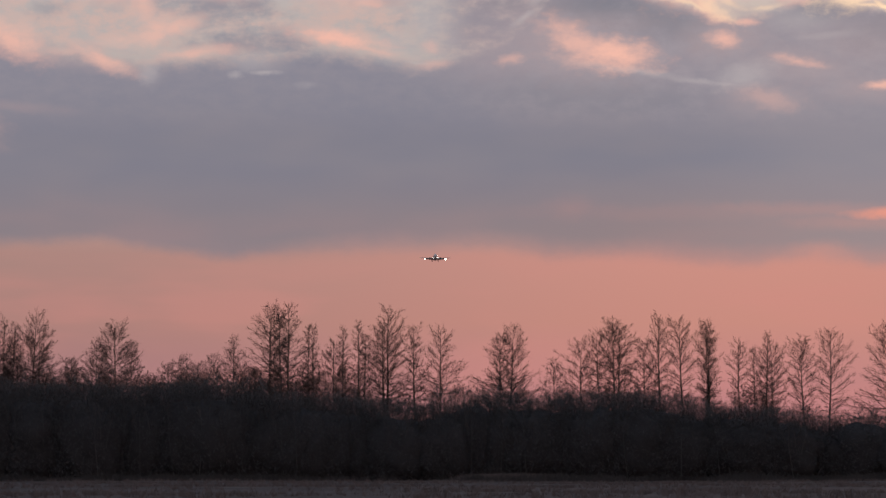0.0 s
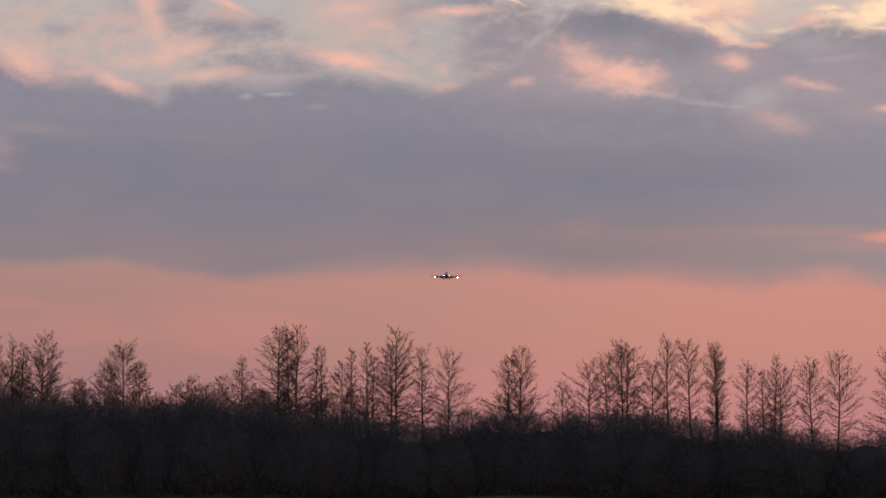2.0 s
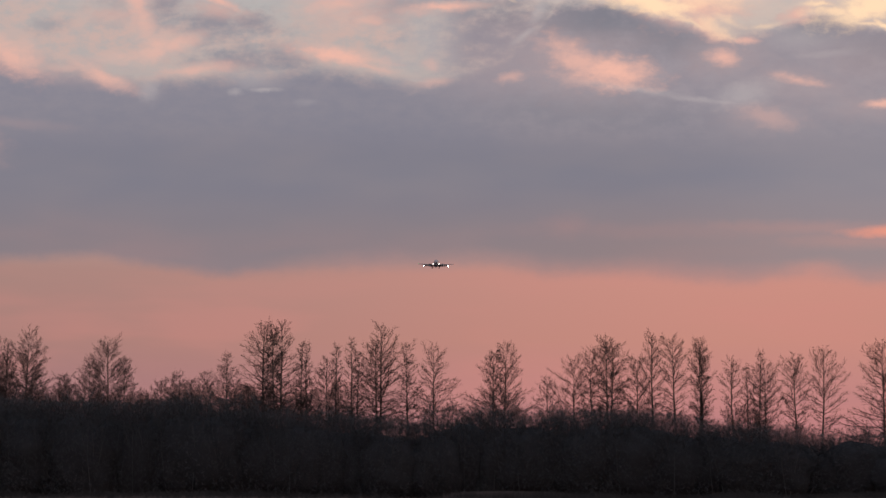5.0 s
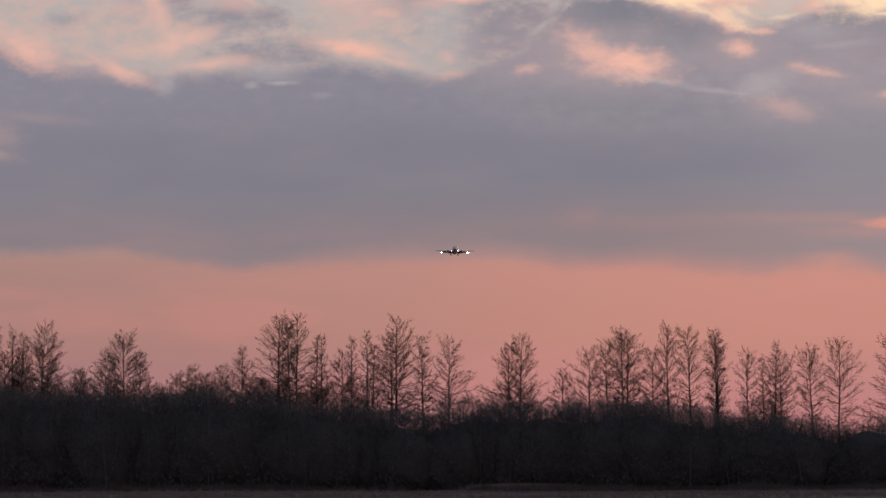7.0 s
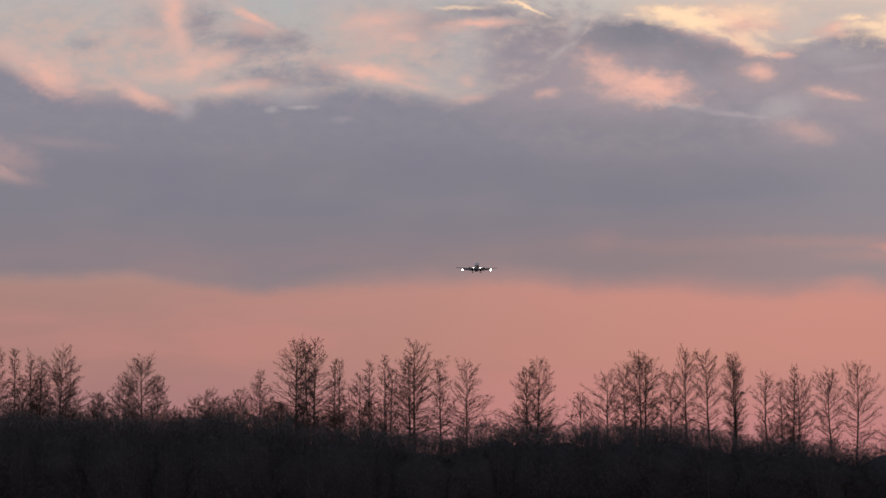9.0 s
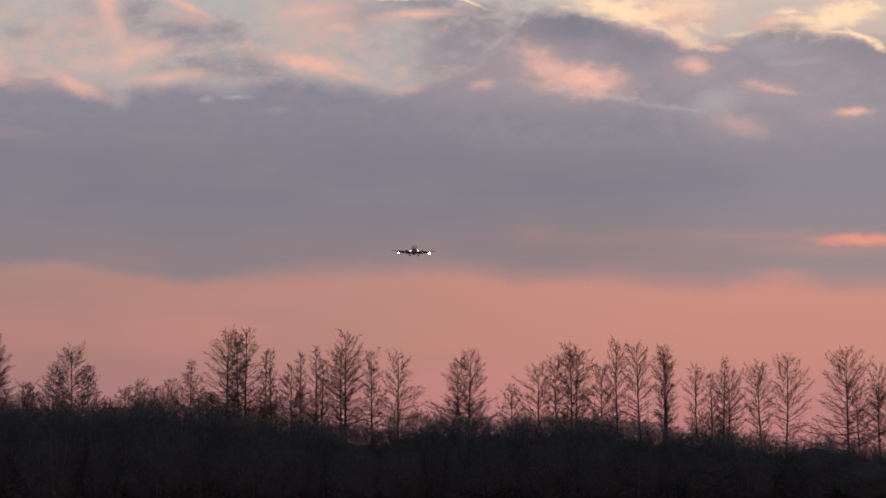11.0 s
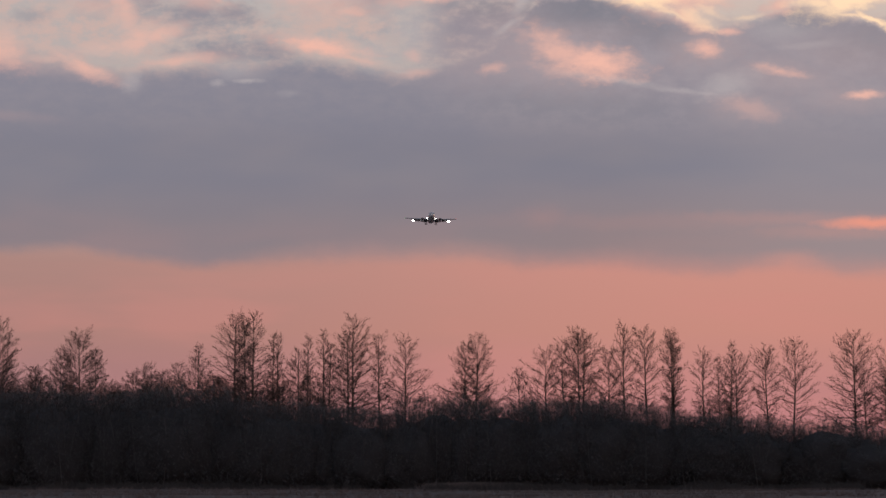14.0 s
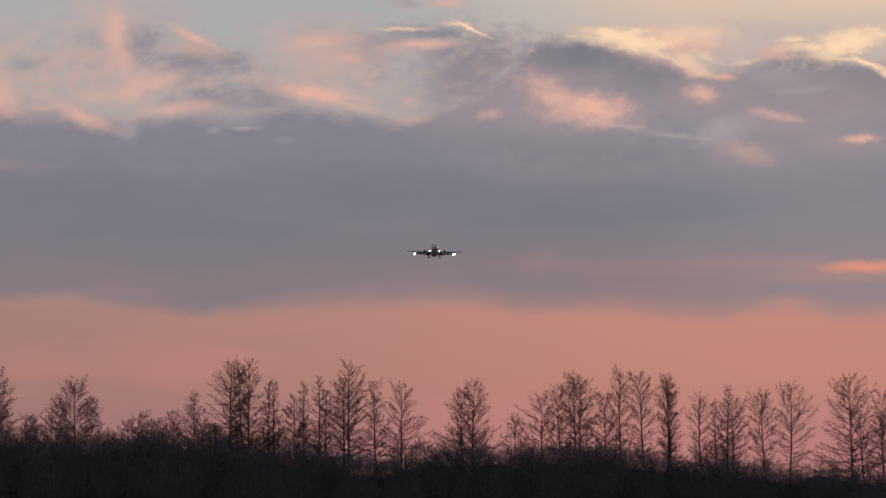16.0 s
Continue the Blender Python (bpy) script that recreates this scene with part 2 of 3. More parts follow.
def cloud_material(name, upper):
    mat = bpy.data.materials.new(name)
    mat.use_nodes = True
    g = Graph(mat.node_tree)
    ox, oy, oz = g.xyz(g.add("ShaderNodeTexCoord").outputs["Object"])
    u, v = g.math("DIVIDE", ox, UNIT), g.math("DIVIDE", oz, UNIT)
    p = g.add("ShaderNodeCombineXYZ", u, v, 0.0).outputs[0]
    broad = g.noise(g.vec("MULTIPLY", p, (0.9, 1.4, 1)), 1.3, 5.0, 0.6).outputs["Color"]
    fine = g.noise(g.vec("MULTIPLY", p, (1.0, 1.5, 1)), 4.5, 5.0, 0.6).outputs["Color"]
    half = (0.5, 0.5, 0.5)
    bend = g.vec("ADD", g.vec("MULTIPLY", g.vec("SUBTRACT", broad, half), (0.22, 0.12, 0) if upper else (0.5, 0.2, 0)),
                 g.vec("MULTIPLY", g.vec("SUBTRACT", fine, half), (0.2, 0.1, 0) if upper else (0.2, 0.08, 0)))
    q = g.vec("ADD", p, bend)
    qu, qv, _ = g.xyz(q)
    grain = g.noise(g.vec("MULTIPLY", p, (1.0, 1.7, 1)), 2.4, 6.0, 0.62).outputs["Fac"]
    wide = g.noise(g.vec("MULTIPLY", p, (0.35, 1.0, 1)), 0.9, 2.0).outputs["Fac"]
    grey = g.mix(g.step(wide, 0.3, 0.7), rgb(123, 121, 133), rgb(130, 125, 134))
    grey = g.mix(g.step(v, 5.5, 4.0), grey, g.mix(g.step(u, -4.0, 6.0), rgb(132, 122, 128), rgb(142, 125, 127)))
    grey = g.mix(g.step(u, 3.0, 8.0, 0.0, 0.10), grey, rgb(200, 186, 188))
    tufts = g.noise(g.vec("MULTIPLY", q, (1.0, 1.6, 1)), 4.2, 3.0, 0.5).outputs["Fac"]
    ragged = g.math("ADD", g.math("MULTIPLY", g.math("SUBTRACT", grain, 0.5), 2.0), g.math("MULTIPLY", g.math("SUBTRACT", tufts, 0.5), 1.0))
    if upper:
        crest = g.mix(g.step(grain, 0.3, 0.7), rgb(132, 129, 141), rgb(138, 133, 143))
        pale = g.mix(g.step(grain, 0.3, 0.7), rgb(143, 136, 145), rgb(152, 143, 150))
        grey = g.mix(g.step(v, 5.4, 7.2), grey, g.mix(g.step(u, -0.8, 3.2), crest, pale))
        grey = g.mix(veils(g, q, DUSK, ragged), grey, rgb(122, 121, 131))
        rim = g.math("SUBTRACT", qv, outline(g, qu, BANK_TOP))
        rim = g.math("ADD", rim, g.math("MULTIPLY", ragged, 0.13))
        bank = g.step(g.math("DIVIDE", rim, g.step(u, 1.0, 2.2, 0.30, 0.17)), 1.0, -1.0)
        body = g.math("MAXIMUM", bank, g.math("MAXIMUM", veils(g, q, GREY_PUFFS_WEST, ragged), veils(g, q, GREY_PUFFS_EAST, ragged)))
        wisps = g.math("MAXIMUM", veils(g, q, PALE_WEST, ragged), veils(g, q, PALE_EAST, ragged))
        rosy = g.math("MAXIMUM", veils(g, q, PINK_WEST, ragged), g.math("MAXIMUM", veils(g, q, PINK_MID, ragged), veils(g, q, PINK_EAST, ragged)))
        rosy = g.math("MAXIMUM", rosy, veils(g, q, GLOW_WEST, ragged))
        gold = g.math("MAXIMUM", veils(g, q, GOLD_WEST, ragged, 0.15), veils(g, q, GOLD_EAST, ragged, 0.15))
        haze = veils(g, q, VEIL, ragged, -0.2)
        haze = g.math("MAXIMUM", haze, g.math("MULTIPLY", g.step(wide, 0.45, 0.7), g.step(v, 9.3, 10.5, 0.0, 0.7)))
        tint = g.mix(body, g.mix(g.step(grain, 0.35, 0.65), rgb(177, 167, 165), rgb(198, 169, 161)), grey)
        tint = g.mix(veils(g, q, BLUSH, ragged, -0.2), tint, rgb(186, 160, 158))
        tint = g.mix(wisps, tint, rgb(184, 174, 174))
        tint = g.mix(rosy, tint, rgb(234, 180, 163))
        tint = g.mix(gold, tint, rgb(254, 217, 180))
        dense = g.math("MAXIMUM", g.math("MAXIMUM", body, rosy), g.math("MAXIMUM", g.math("MAXIMUM", wisps, gold), haze))
        thin = g.math("SUBTRACT", 1.0, dense)
        dense = g.math("SUBTRACT", 1.0, g.math("MULTIPLY", thin, thin))
        dense = g.math("MULTIPLY", dense, g.step(v, 4.7, 5.6))
        dense = g.math("MULTIPLY", dense, g.step(v, 12.5, 10.5))
    else:
        foot = g.math("SUBTRACT", qv, outline(g, qu, BANK_FOOT))
        dense = g.math("MULTIPLY", g.step(foot, -0.14, 0.18), g.step(g.math("ADD", foot, g.step(u, -2.0, -6.0)), -0.25, 0.5))
        glow = g.math("MULTIPLY", g.step(foot, 1.2, 0.0), g.step(wide, 0.35, 0.7))
        tint = g.mix(g.math("MULTIPLY", glow, 0.2), grey, rgb(180, 134, 130))
        tint = g.mix(veils(g, q, STREAKS, g.math("MULTIPLY", ragged, 0.35), 0.0), tint, rgb(226, 148, 128))
        dense = g.math("MULTIPLY", dense, g.step(v, 6.3, 5.4))
    dense = g.math("MULTIPLY", dense, g.step(g.math("ABSOLUTE", u), 15.0, 12.0))
    clear = g.add("ShaderNodeBsdfTransparent").outputs[0]
    lit = g.add("ShaderNodeEmission", tint, 1.0).outputs[0]
    g.add("ShaderNodeOutputMaterial", g.add("ShaderNodeMixShader", dense, clear, lit).outputs[0])
    return mat


def cloud_layer(name, low, high, y, material, label):
    me = bpy.data.meshes.new(name)
    nx, nz = 32, 8
    pts = [((i / nx * 2 - 1) * 15.5 * UNIT, 0.0, (low + (high - low) * k / nz) * UNIT) for k in range(nz + 1) for i in range(nx + 1)]
    quads = [(k * (nx + 1) + i, k * (nx + 1) + i + 1, (k + 1) * (nx + 1) + i + 1, (k + 1) * (nx + 1) + i) for k in range(nz) for i in range(nx)]
    me.from_pydata(pts, [], quads)
    me.materials.append(material)
    ob = new(name, me)
    ob.location = (0, y, 1.7)
    return tagged(ob, label, "cloud", kind="structure")


upper_clouds = cloud_layer("backdrop_broken_cloud", 4.5, 12.6, FAR, cloud_material("broken_cloud", True),
                           "broken mauve-grey clouds with pink and golden sunlit edges")
low_clouds = cloud_layer("backdrop_cloud_bank", 3.0, 6.4, FAR - 40, cloud_material("cloud_bank", False),
                         "long grey cloud bank over a pink evening horizon")


# ---- materials ----
def surface(name, dark, light, rough=0.8, scale=4.0, metal=0.0, bump=0.2, fine=30.0, gloss=0.5):
    mat = bpy.data.materials.new(name)
    mat.use_nodes = True
    g = Graph(mat.node_tree)
    at = g.add("ShaderNodeTexCoord").outputs["Object"]
    a = g.noise(at, scale, 5.0).outputs["Fac"]
    b = g.noise(at, fine, 3.0).outputs["Fac"]
    c = g.mix(g.step(a, 0.3, 0.7), dark, light)
    c = g.mix(0.25, c, g.mix(b, dark, light))
    bs = g.add("ShaderNodeBsdfPrincipled")
    g.put(bs.inputs["Base Color"], c)
    g.put(bs.inputs["Roughness"], g.step(b, 0.2, 0.8, max(rough - 0.1, 0.02), min(rough + 0.1, 1.0)))
    bs.inputs["Metallic"].default_value = metal
    bs.inputs["Specular IOR Level"].default_value = gloss
    if bump:
        bn = g.add("ShaderNodeBump")
        bn.inputs["Strength"].default_value = bump
        g.put(bn.inputs["Height"], b)
        g.put(bs.inputs["Normal"], bn.outputs[0])
    g.add("ShaderNodeOutputMaterial", bs.outputs[0])
    return mat


def lamp_material(name, colour, power):
    mat = bpy.data.materials.new(name)
    mat.use_nodes = True
    g = Graph(mat.node_tree)
    g.add("ShaderNodeOutputMaterial", g.add("ShaderNodeEmission", colour, power).outputs[0])
    return mat


BARK = surface("alder_bark", (0.045, 0.035, 0.03, 1), (0.11, 0.09, 0.075, 1), 0.9, 3.0, gloss=0.15)
TWIG = surface("alder_twigs", (0.05, 0.034, 0.03, 1), (0.10, 0.07, 0.06, 1), 0.85, 1.0, bump=0, gloss=0.15)
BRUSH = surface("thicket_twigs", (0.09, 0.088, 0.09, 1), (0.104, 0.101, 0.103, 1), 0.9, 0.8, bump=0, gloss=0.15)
# darker than the twigs, so that gaps between them read as shade
CORE_SHADE = surface("bush_core_shade", (0.044, 0.043, 0.045, 1), (0.052, 0.051, 0.053, 1), 0.95, 1.2, bump=0.6, fine=6.0, gloss=0.15)
SOIL = surface("dry_field", (0.055, 0.045, 0.046, 1), (0.12, 0.1, 0.1, 1), 0.95, 0.08, bump=0.5, fine=2.5, gloss=0.15)
WEED = surface("weathered_grass", (0.05, 0.047, 0.046, 1), (0.085, 0.079, 0.077, 1), 0.9, 0.25, bump=0, gloss=0.15)
STRAW = surface("dry_grass", (0.096, 0.08, 0.077, 1), (0.21, 0.175, 0.168, 1), 0.9, 0.3, bump=0, gloss=0.15)
PAINT = surface("airliner_paint", (0.62, 0.62, 0.63, 1), (0.72, 0.72, 0.73, 1), 0.32, 0.6, bump=0)
BLUE = surface("tail_paint", (0.05, 0.07, 0.16, 1), (0.07, 0.09, 0.20, 1), 0.32, 0.6, bump=0)
WINGSKIN = surface("wing_skin", (0.34, 0.35, 0.36, 1), (0.44, 0.45, 0.46, 1), 0.42, 0.8, 0.3, bump=0)
STEEL = surface("bare_metal", (0.45, 0.45, 0.46, 1), (0.6, 0.6, 0.6, 1), 0.28, 2.0, 0.9, bump=0)
BLACK = surface("dark_rubber", (0.018, 0.018, 0.018, 1), (0.035, 0.035, 0.035, 1), 0.8, 3.0)
FAN = surface("fan_metal", (0.05, 0.05, 0.055, 1), (0.12, 0.12, 0.125, 1), 0.4, 3.0, 0.6)
GLASS = surface("cockpit_glass", (0.012, 0.014, 0.017, 1), (0.02, 0.022, 0.026, 1), 0.08, 2.0, bump=0)
LAMP = lamp_material("landing_lamp", (1.0, 0.95, 0.88, 1), 11.0)
LAMP_SOFT = lamp_material("wing_root_lamp", (1.0, 0.94, 0.86, 1), 7.0)


def part(name, data, material, parent=None, label=""):
    """Links a mesh or bmesh as one object under a thing or a part."""
    if isinstance(data, bmesh.types.BMesh):
        me = bpy.data.meshes.new(name)
        bmesh.ops.recalc_face_normals(data, faces=data.faces[:])
        data.to_mesh(me)
        data.free()
    else:
        me = data
    if material and not me.materials:
        me.materials.append(material)
    ob = new(name, me)
    ob.parent = parent
    if label:
        tagged(ob, label)
    return ob


# ---- ground: one sheet to the horizon, gently uneven near the wood ----
def ground_sheet():
    xs = [-4900, -2500, -1200, -600, -300, -160] + [-100 + 4 * i for i in range(51)] + [160, 300, 600, 1200, 2500, 4900]
    ys = [-600, -200, -50, 0, 30, 60, 90] + [110 + 4 * i for i in range(64)] + [400, 520, 800, 1400, 2400, 3600, 4900]
    pts = []
    for y in ys:
        for x in xs:
            z = 0.0
            if 90 < y < 370 and abs(x) < 110:
                z = 0.25 * noise.noise((x * 0.03, y * 0.05, 2.0)) + 0.10 * noise.noise((x * 0.15, y * 0.2, 5.0))
            pts.append((x, y, z))
    n = len(xs)
    quads = [(k * n + i, k * n + i + 1, (k + 1) * n + i + 1, (k + 1) * n + i) for k in range(len(ys) - 1) for i in range(n - 1)]
    me = bpy.data.meshes.new("ground")
    me.from_pydata(pts, [], quads)
    me.shade_smooth()
    me.materials.append(SOIL)
    return tagged(new("ground", me), "flat brown field of dry winter grass", "field", kind="structure")


ground = ground_sheet()


def ground_z(x, y):
    if 90 < y < 370 and abs(x) < 110:
        return 0.25 * noise.noise((x * 0.03, y * 0.05, 2.0)) + 0.10 * noise.noise((x * 0.15, y * 0.2, 5.0))
    return 0.0


# ---- woodland ----
def tubes(segments, sides=3, tips=()):
    """A mesh of tapered rods, from rows of ax ay az bx by bz ra rb, and of rods that run to a point (tips)."""
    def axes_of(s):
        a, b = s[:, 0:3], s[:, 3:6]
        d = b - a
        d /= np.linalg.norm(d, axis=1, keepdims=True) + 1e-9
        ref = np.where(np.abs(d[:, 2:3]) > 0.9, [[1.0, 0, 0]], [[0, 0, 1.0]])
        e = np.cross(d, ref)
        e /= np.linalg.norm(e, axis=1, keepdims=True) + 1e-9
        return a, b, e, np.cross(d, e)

    s = np.asarray(segments, dtype=np.float64)
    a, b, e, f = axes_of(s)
    rings = []
    for k in range(sides):
        w = e * math.cos(2 * math.pi * k / sides) + f * math.sin(2 * math.pi * k / sides)
        rings += [a + w * s[:, 6:7], b + w * s[:, 7:8]]
    v = np.stack(rings, 1).reshape(-1, 3)
    base = (np.arange(len(s)) * 2 * sides)[:, None, None]
    quad = np.array([[2 * k, 2 * ((k + 1) % sides), 2 * ((k + 1) % sides) + 1, 2 * k + 1] for k in range(sides)])[None]
    points, faces = v.tolist(), (base + quad).reshape(-1, 4).tolist()
    if len(tips):
        s = np.asarray(tips, dtype=np.float64)
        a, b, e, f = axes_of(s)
        rings = [a + (e * math.cos(2.094 * k) + f * math.sin(2.094 * k)) * s[:, 6:7] for k in range(3)] + [b]
        start = len(points)
        points += np.stack(rings, 1).reshape(-1, 3).tolist()
        base = (start + np.arange(len(s)) * 4)[:, None, None]
        faces += (base + np.array([[0, 1, 3], [1, 2, 3], [2, 0, 3]])[None]).reshape(-1, 3).tolist()
    me = bpy.data.meshes.new("rods")
    me.from_pydata(points, [], faces)
    return me


def grow(rng, out, start, heading, length, radius, steps, lift, wander, tip=0.35):
    """A bending shoot; appends its rods to out and returns its joints."""
    p, d = np.array(start, float), np.array(heading, float)
    d /= np.linalg.norm(d)
    joints = [(p.copy(), d.copy(), radius)]
    for i in range(steps):
        d = d + rng.normal(0, wander, 3) + np.array([0, 0, lift])
        d /= np.linalg.norm(d)
        q = p + d * (length / steps)
        r0 = radius * (1 - (1 - tip) * i / steps)
        r1 = radius * (1 - (1 - tip) * (i + 1) / steps)
        out.append((*p, *q, r0, r1))
        p = q
        joints.append((p.copy(), d.copy(), r1))
    return joints


def along(joints, s):
    k = min(int(s * (len(joints) - 1)), len(joints) - 2)
    f = s * (len(joints) - 1) - k
    return joints[k][0] * (1 - f) + joints[k + 1][0] * f, joints[k][1], joints[k][2] * (1 - f) + joints[k + 1][2] * f


def spray(rng, rods, tips, p, heading, length, radius, many):
    """A shoot with pointed twigs."""
    shoot = grow(rng, rods, p, heading, length, radius, 1, 0.03, 0.10, 0.6)
    for m in range(many):
        p3, d3, r3 = along(shoot, rng.uniform(0.1, 0.99))
        d3 = d3 + rng.normal(0, 0.42, 3)
        d3 /= np.linalg.norm(d3)
        q = p3 + d3 * rng.uniform(0.3, 0.75)
        tips.append((*p3, *q, radius * 1.05, 0.0))


def alder(seed, height, spread, bare, fullness=1.0, twigs=5, domed=False):
    """A leafless tree: an upright trunk, limbs that leave it low and curve upwards, side shoots and a haze of fine twigs."""
    rng = np.random.default_rng(seed)
    trunk, crown, tips = [], [], []
    wave = 0.018 if domed else 0.010
    stem = grow(rng, trunk, (0, 0, -0.4), (rng.normal(0, .012), rng.normal(0, .012), 1), height * 0.99, 0.0112 * height, 16, 0.08, wave, 0.06)
    count = int((42 + height * 2.1) * fullness * (0.82 if domed else 1.0))
    turn = rng.uniform(0, 6.28)
    shape_k = (0.0, 0.15, 0.35, 0.6, 0.8, 0.92, 1.0)
    shape_w = (0.85, 1.0, 1.05, 0.95, 0.68, 0.4, 0.14) if domed else (1.32, 1.24, 1.0, 0.72, 0.45, 0.24, 0.06)
    lobes = rng.uniform(0, 6.28, 3)
    for i in range(count):
        s = bare + (0.985 - bare) * ((i + rng.uniform(0, 1)) / count) ** 0.92
        k = (s - bare) / (1 - bare)
        p, d, r = along(stem, s)
        a = turn + i * 2.4 + rng.normal(0, .4)
        uneven = 1 + 0.15 * math.sin(2 * a + lobes[0]) + 0.13 * math.sin(8 * k + lobes[1])
        reach = (1.2 if domed else 1.32) * spread * float(np.interp(k, shape_k, shape_w)) * uneven * rng.uniform(0.62, 1.08) + 0.1
        lean = radians(min(65, max(0, 5 + 38 * k + (7 if domed else 0) + rng.normal(0, 8))))
        whole = reach / math.cos(min(lean + 0.12, 1.3))
        whole = min(whole, max(0.25, (height * 1.01 - p[2]) / math.sin(min(lean + 0.15, 1.5))))
        limb = grow(rng, crown, p, (math.cos(a) * math.cos(lean), math.sin(a) * math.cos(lean), math.sin(lean)), whole,
                    min(r * 0.5, 0.014 + 0.014 * whole), 5, 0.035, 0.06, 0.3)
        shoots = max(3, int(whole * 4.2))
        for j in range(shoots):
            f = 0.14 + 0.84 * (j + rng.uniform(0, 1)) / shoots
            p2, d2, r2 = along(limb, f)
            side = np.cross(d2, rng.normal(0, 1, 3))
            side /= np.linalg.norm(side) + 1e-9
            l2 = (0.26 + 0.30 * whole * (1.05 - f)) * rng.uniform(0.6, 1.2)
            shoot = grow(rng, crown, p2, d2 * 0.8 + side * 0.6 + np.array((0, 0, 0.06)), l2, min(0.0115, r2 * 0.8), 1, 0.04, 0.08, 0.5)
            for m in range(twigs):
                p3, d3, r3 = along(shoot, (m + rng.uniform(0.1, 1)) / (twigs + 0.2))
                d3 = d3 + rng.normal(0, 0.45, 3)
                q = p3 + d3 / np.linalg.norm(d3) * rng.uniform(0.2, 0.5)
                tips.append((*p3, *q, 0.0112, 0.0))
    return tubes(trunk, 7), tubes(crown, 3, tips)


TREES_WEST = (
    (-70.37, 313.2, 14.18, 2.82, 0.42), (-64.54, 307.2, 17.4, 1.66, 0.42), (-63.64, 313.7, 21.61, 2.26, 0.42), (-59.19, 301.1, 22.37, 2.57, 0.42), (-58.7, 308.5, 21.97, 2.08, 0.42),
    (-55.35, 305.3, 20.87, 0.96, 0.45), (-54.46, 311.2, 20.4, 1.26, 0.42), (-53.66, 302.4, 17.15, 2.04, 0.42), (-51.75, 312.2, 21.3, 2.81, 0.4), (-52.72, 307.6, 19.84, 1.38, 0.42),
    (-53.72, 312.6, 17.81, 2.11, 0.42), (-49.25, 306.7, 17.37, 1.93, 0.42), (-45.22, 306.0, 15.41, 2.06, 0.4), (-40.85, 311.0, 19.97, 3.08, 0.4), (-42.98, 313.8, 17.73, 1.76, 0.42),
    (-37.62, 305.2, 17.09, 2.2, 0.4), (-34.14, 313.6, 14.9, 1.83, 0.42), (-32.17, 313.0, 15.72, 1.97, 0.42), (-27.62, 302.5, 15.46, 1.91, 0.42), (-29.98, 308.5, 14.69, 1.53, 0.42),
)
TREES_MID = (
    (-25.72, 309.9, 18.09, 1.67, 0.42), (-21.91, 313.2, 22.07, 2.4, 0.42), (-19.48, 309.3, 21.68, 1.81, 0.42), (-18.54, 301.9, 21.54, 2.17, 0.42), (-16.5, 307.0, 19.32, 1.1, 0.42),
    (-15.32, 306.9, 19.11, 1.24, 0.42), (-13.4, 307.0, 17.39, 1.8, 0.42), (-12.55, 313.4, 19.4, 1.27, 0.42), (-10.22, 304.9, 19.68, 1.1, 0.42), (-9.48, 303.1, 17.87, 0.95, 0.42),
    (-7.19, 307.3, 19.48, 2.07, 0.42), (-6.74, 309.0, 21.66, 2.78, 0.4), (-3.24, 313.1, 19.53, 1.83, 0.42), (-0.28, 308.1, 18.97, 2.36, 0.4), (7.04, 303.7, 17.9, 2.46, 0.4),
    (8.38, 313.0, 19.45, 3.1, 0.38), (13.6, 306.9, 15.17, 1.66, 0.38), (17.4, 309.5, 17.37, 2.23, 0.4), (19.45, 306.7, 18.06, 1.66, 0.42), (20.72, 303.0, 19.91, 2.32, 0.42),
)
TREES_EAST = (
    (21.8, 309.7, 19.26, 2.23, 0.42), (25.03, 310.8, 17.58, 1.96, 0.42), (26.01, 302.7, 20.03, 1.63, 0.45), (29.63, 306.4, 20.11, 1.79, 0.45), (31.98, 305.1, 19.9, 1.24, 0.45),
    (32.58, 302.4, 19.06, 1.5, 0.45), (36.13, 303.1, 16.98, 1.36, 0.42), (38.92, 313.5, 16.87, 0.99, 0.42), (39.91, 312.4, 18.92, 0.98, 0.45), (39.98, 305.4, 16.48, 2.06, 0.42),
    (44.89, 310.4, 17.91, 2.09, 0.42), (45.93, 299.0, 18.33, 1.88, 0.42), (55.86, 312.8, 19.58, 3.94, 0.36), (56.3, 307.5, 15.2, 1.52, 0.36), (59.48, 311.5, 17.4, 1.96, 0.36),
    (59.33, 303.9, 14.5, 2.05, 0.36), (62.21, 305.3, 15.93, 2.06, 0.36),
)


def plant_tree(seed, x, y, height, spread, bare, fullness=1.0, twigs=6):
    root = new("tree")
    root.location = (x, y, ground_z(x, y))
    trunk, crown = alder(seed, height, spread, bare, fullness, twigs, x > 14 and 1.2 < spread < 2.3)
    part("trunk", trunk, BARK, root)
    part("crown", crown, TWIG, root, "haze of bare brown twigs")
    size = "tall" if height > 17.5 else "slender" if spread < 1.6 else "low"
    shape = "broad" if spread > 2.6 else "narrow"
    return tagged(root, f"{size} leafless alder with {shape} crown, standing in dark thicket", "tree", "trees along the woodland edge")


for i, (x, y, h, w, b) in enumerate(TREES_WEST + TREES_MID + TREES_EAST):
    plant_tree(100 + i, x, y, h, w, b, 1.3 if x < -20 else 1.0)

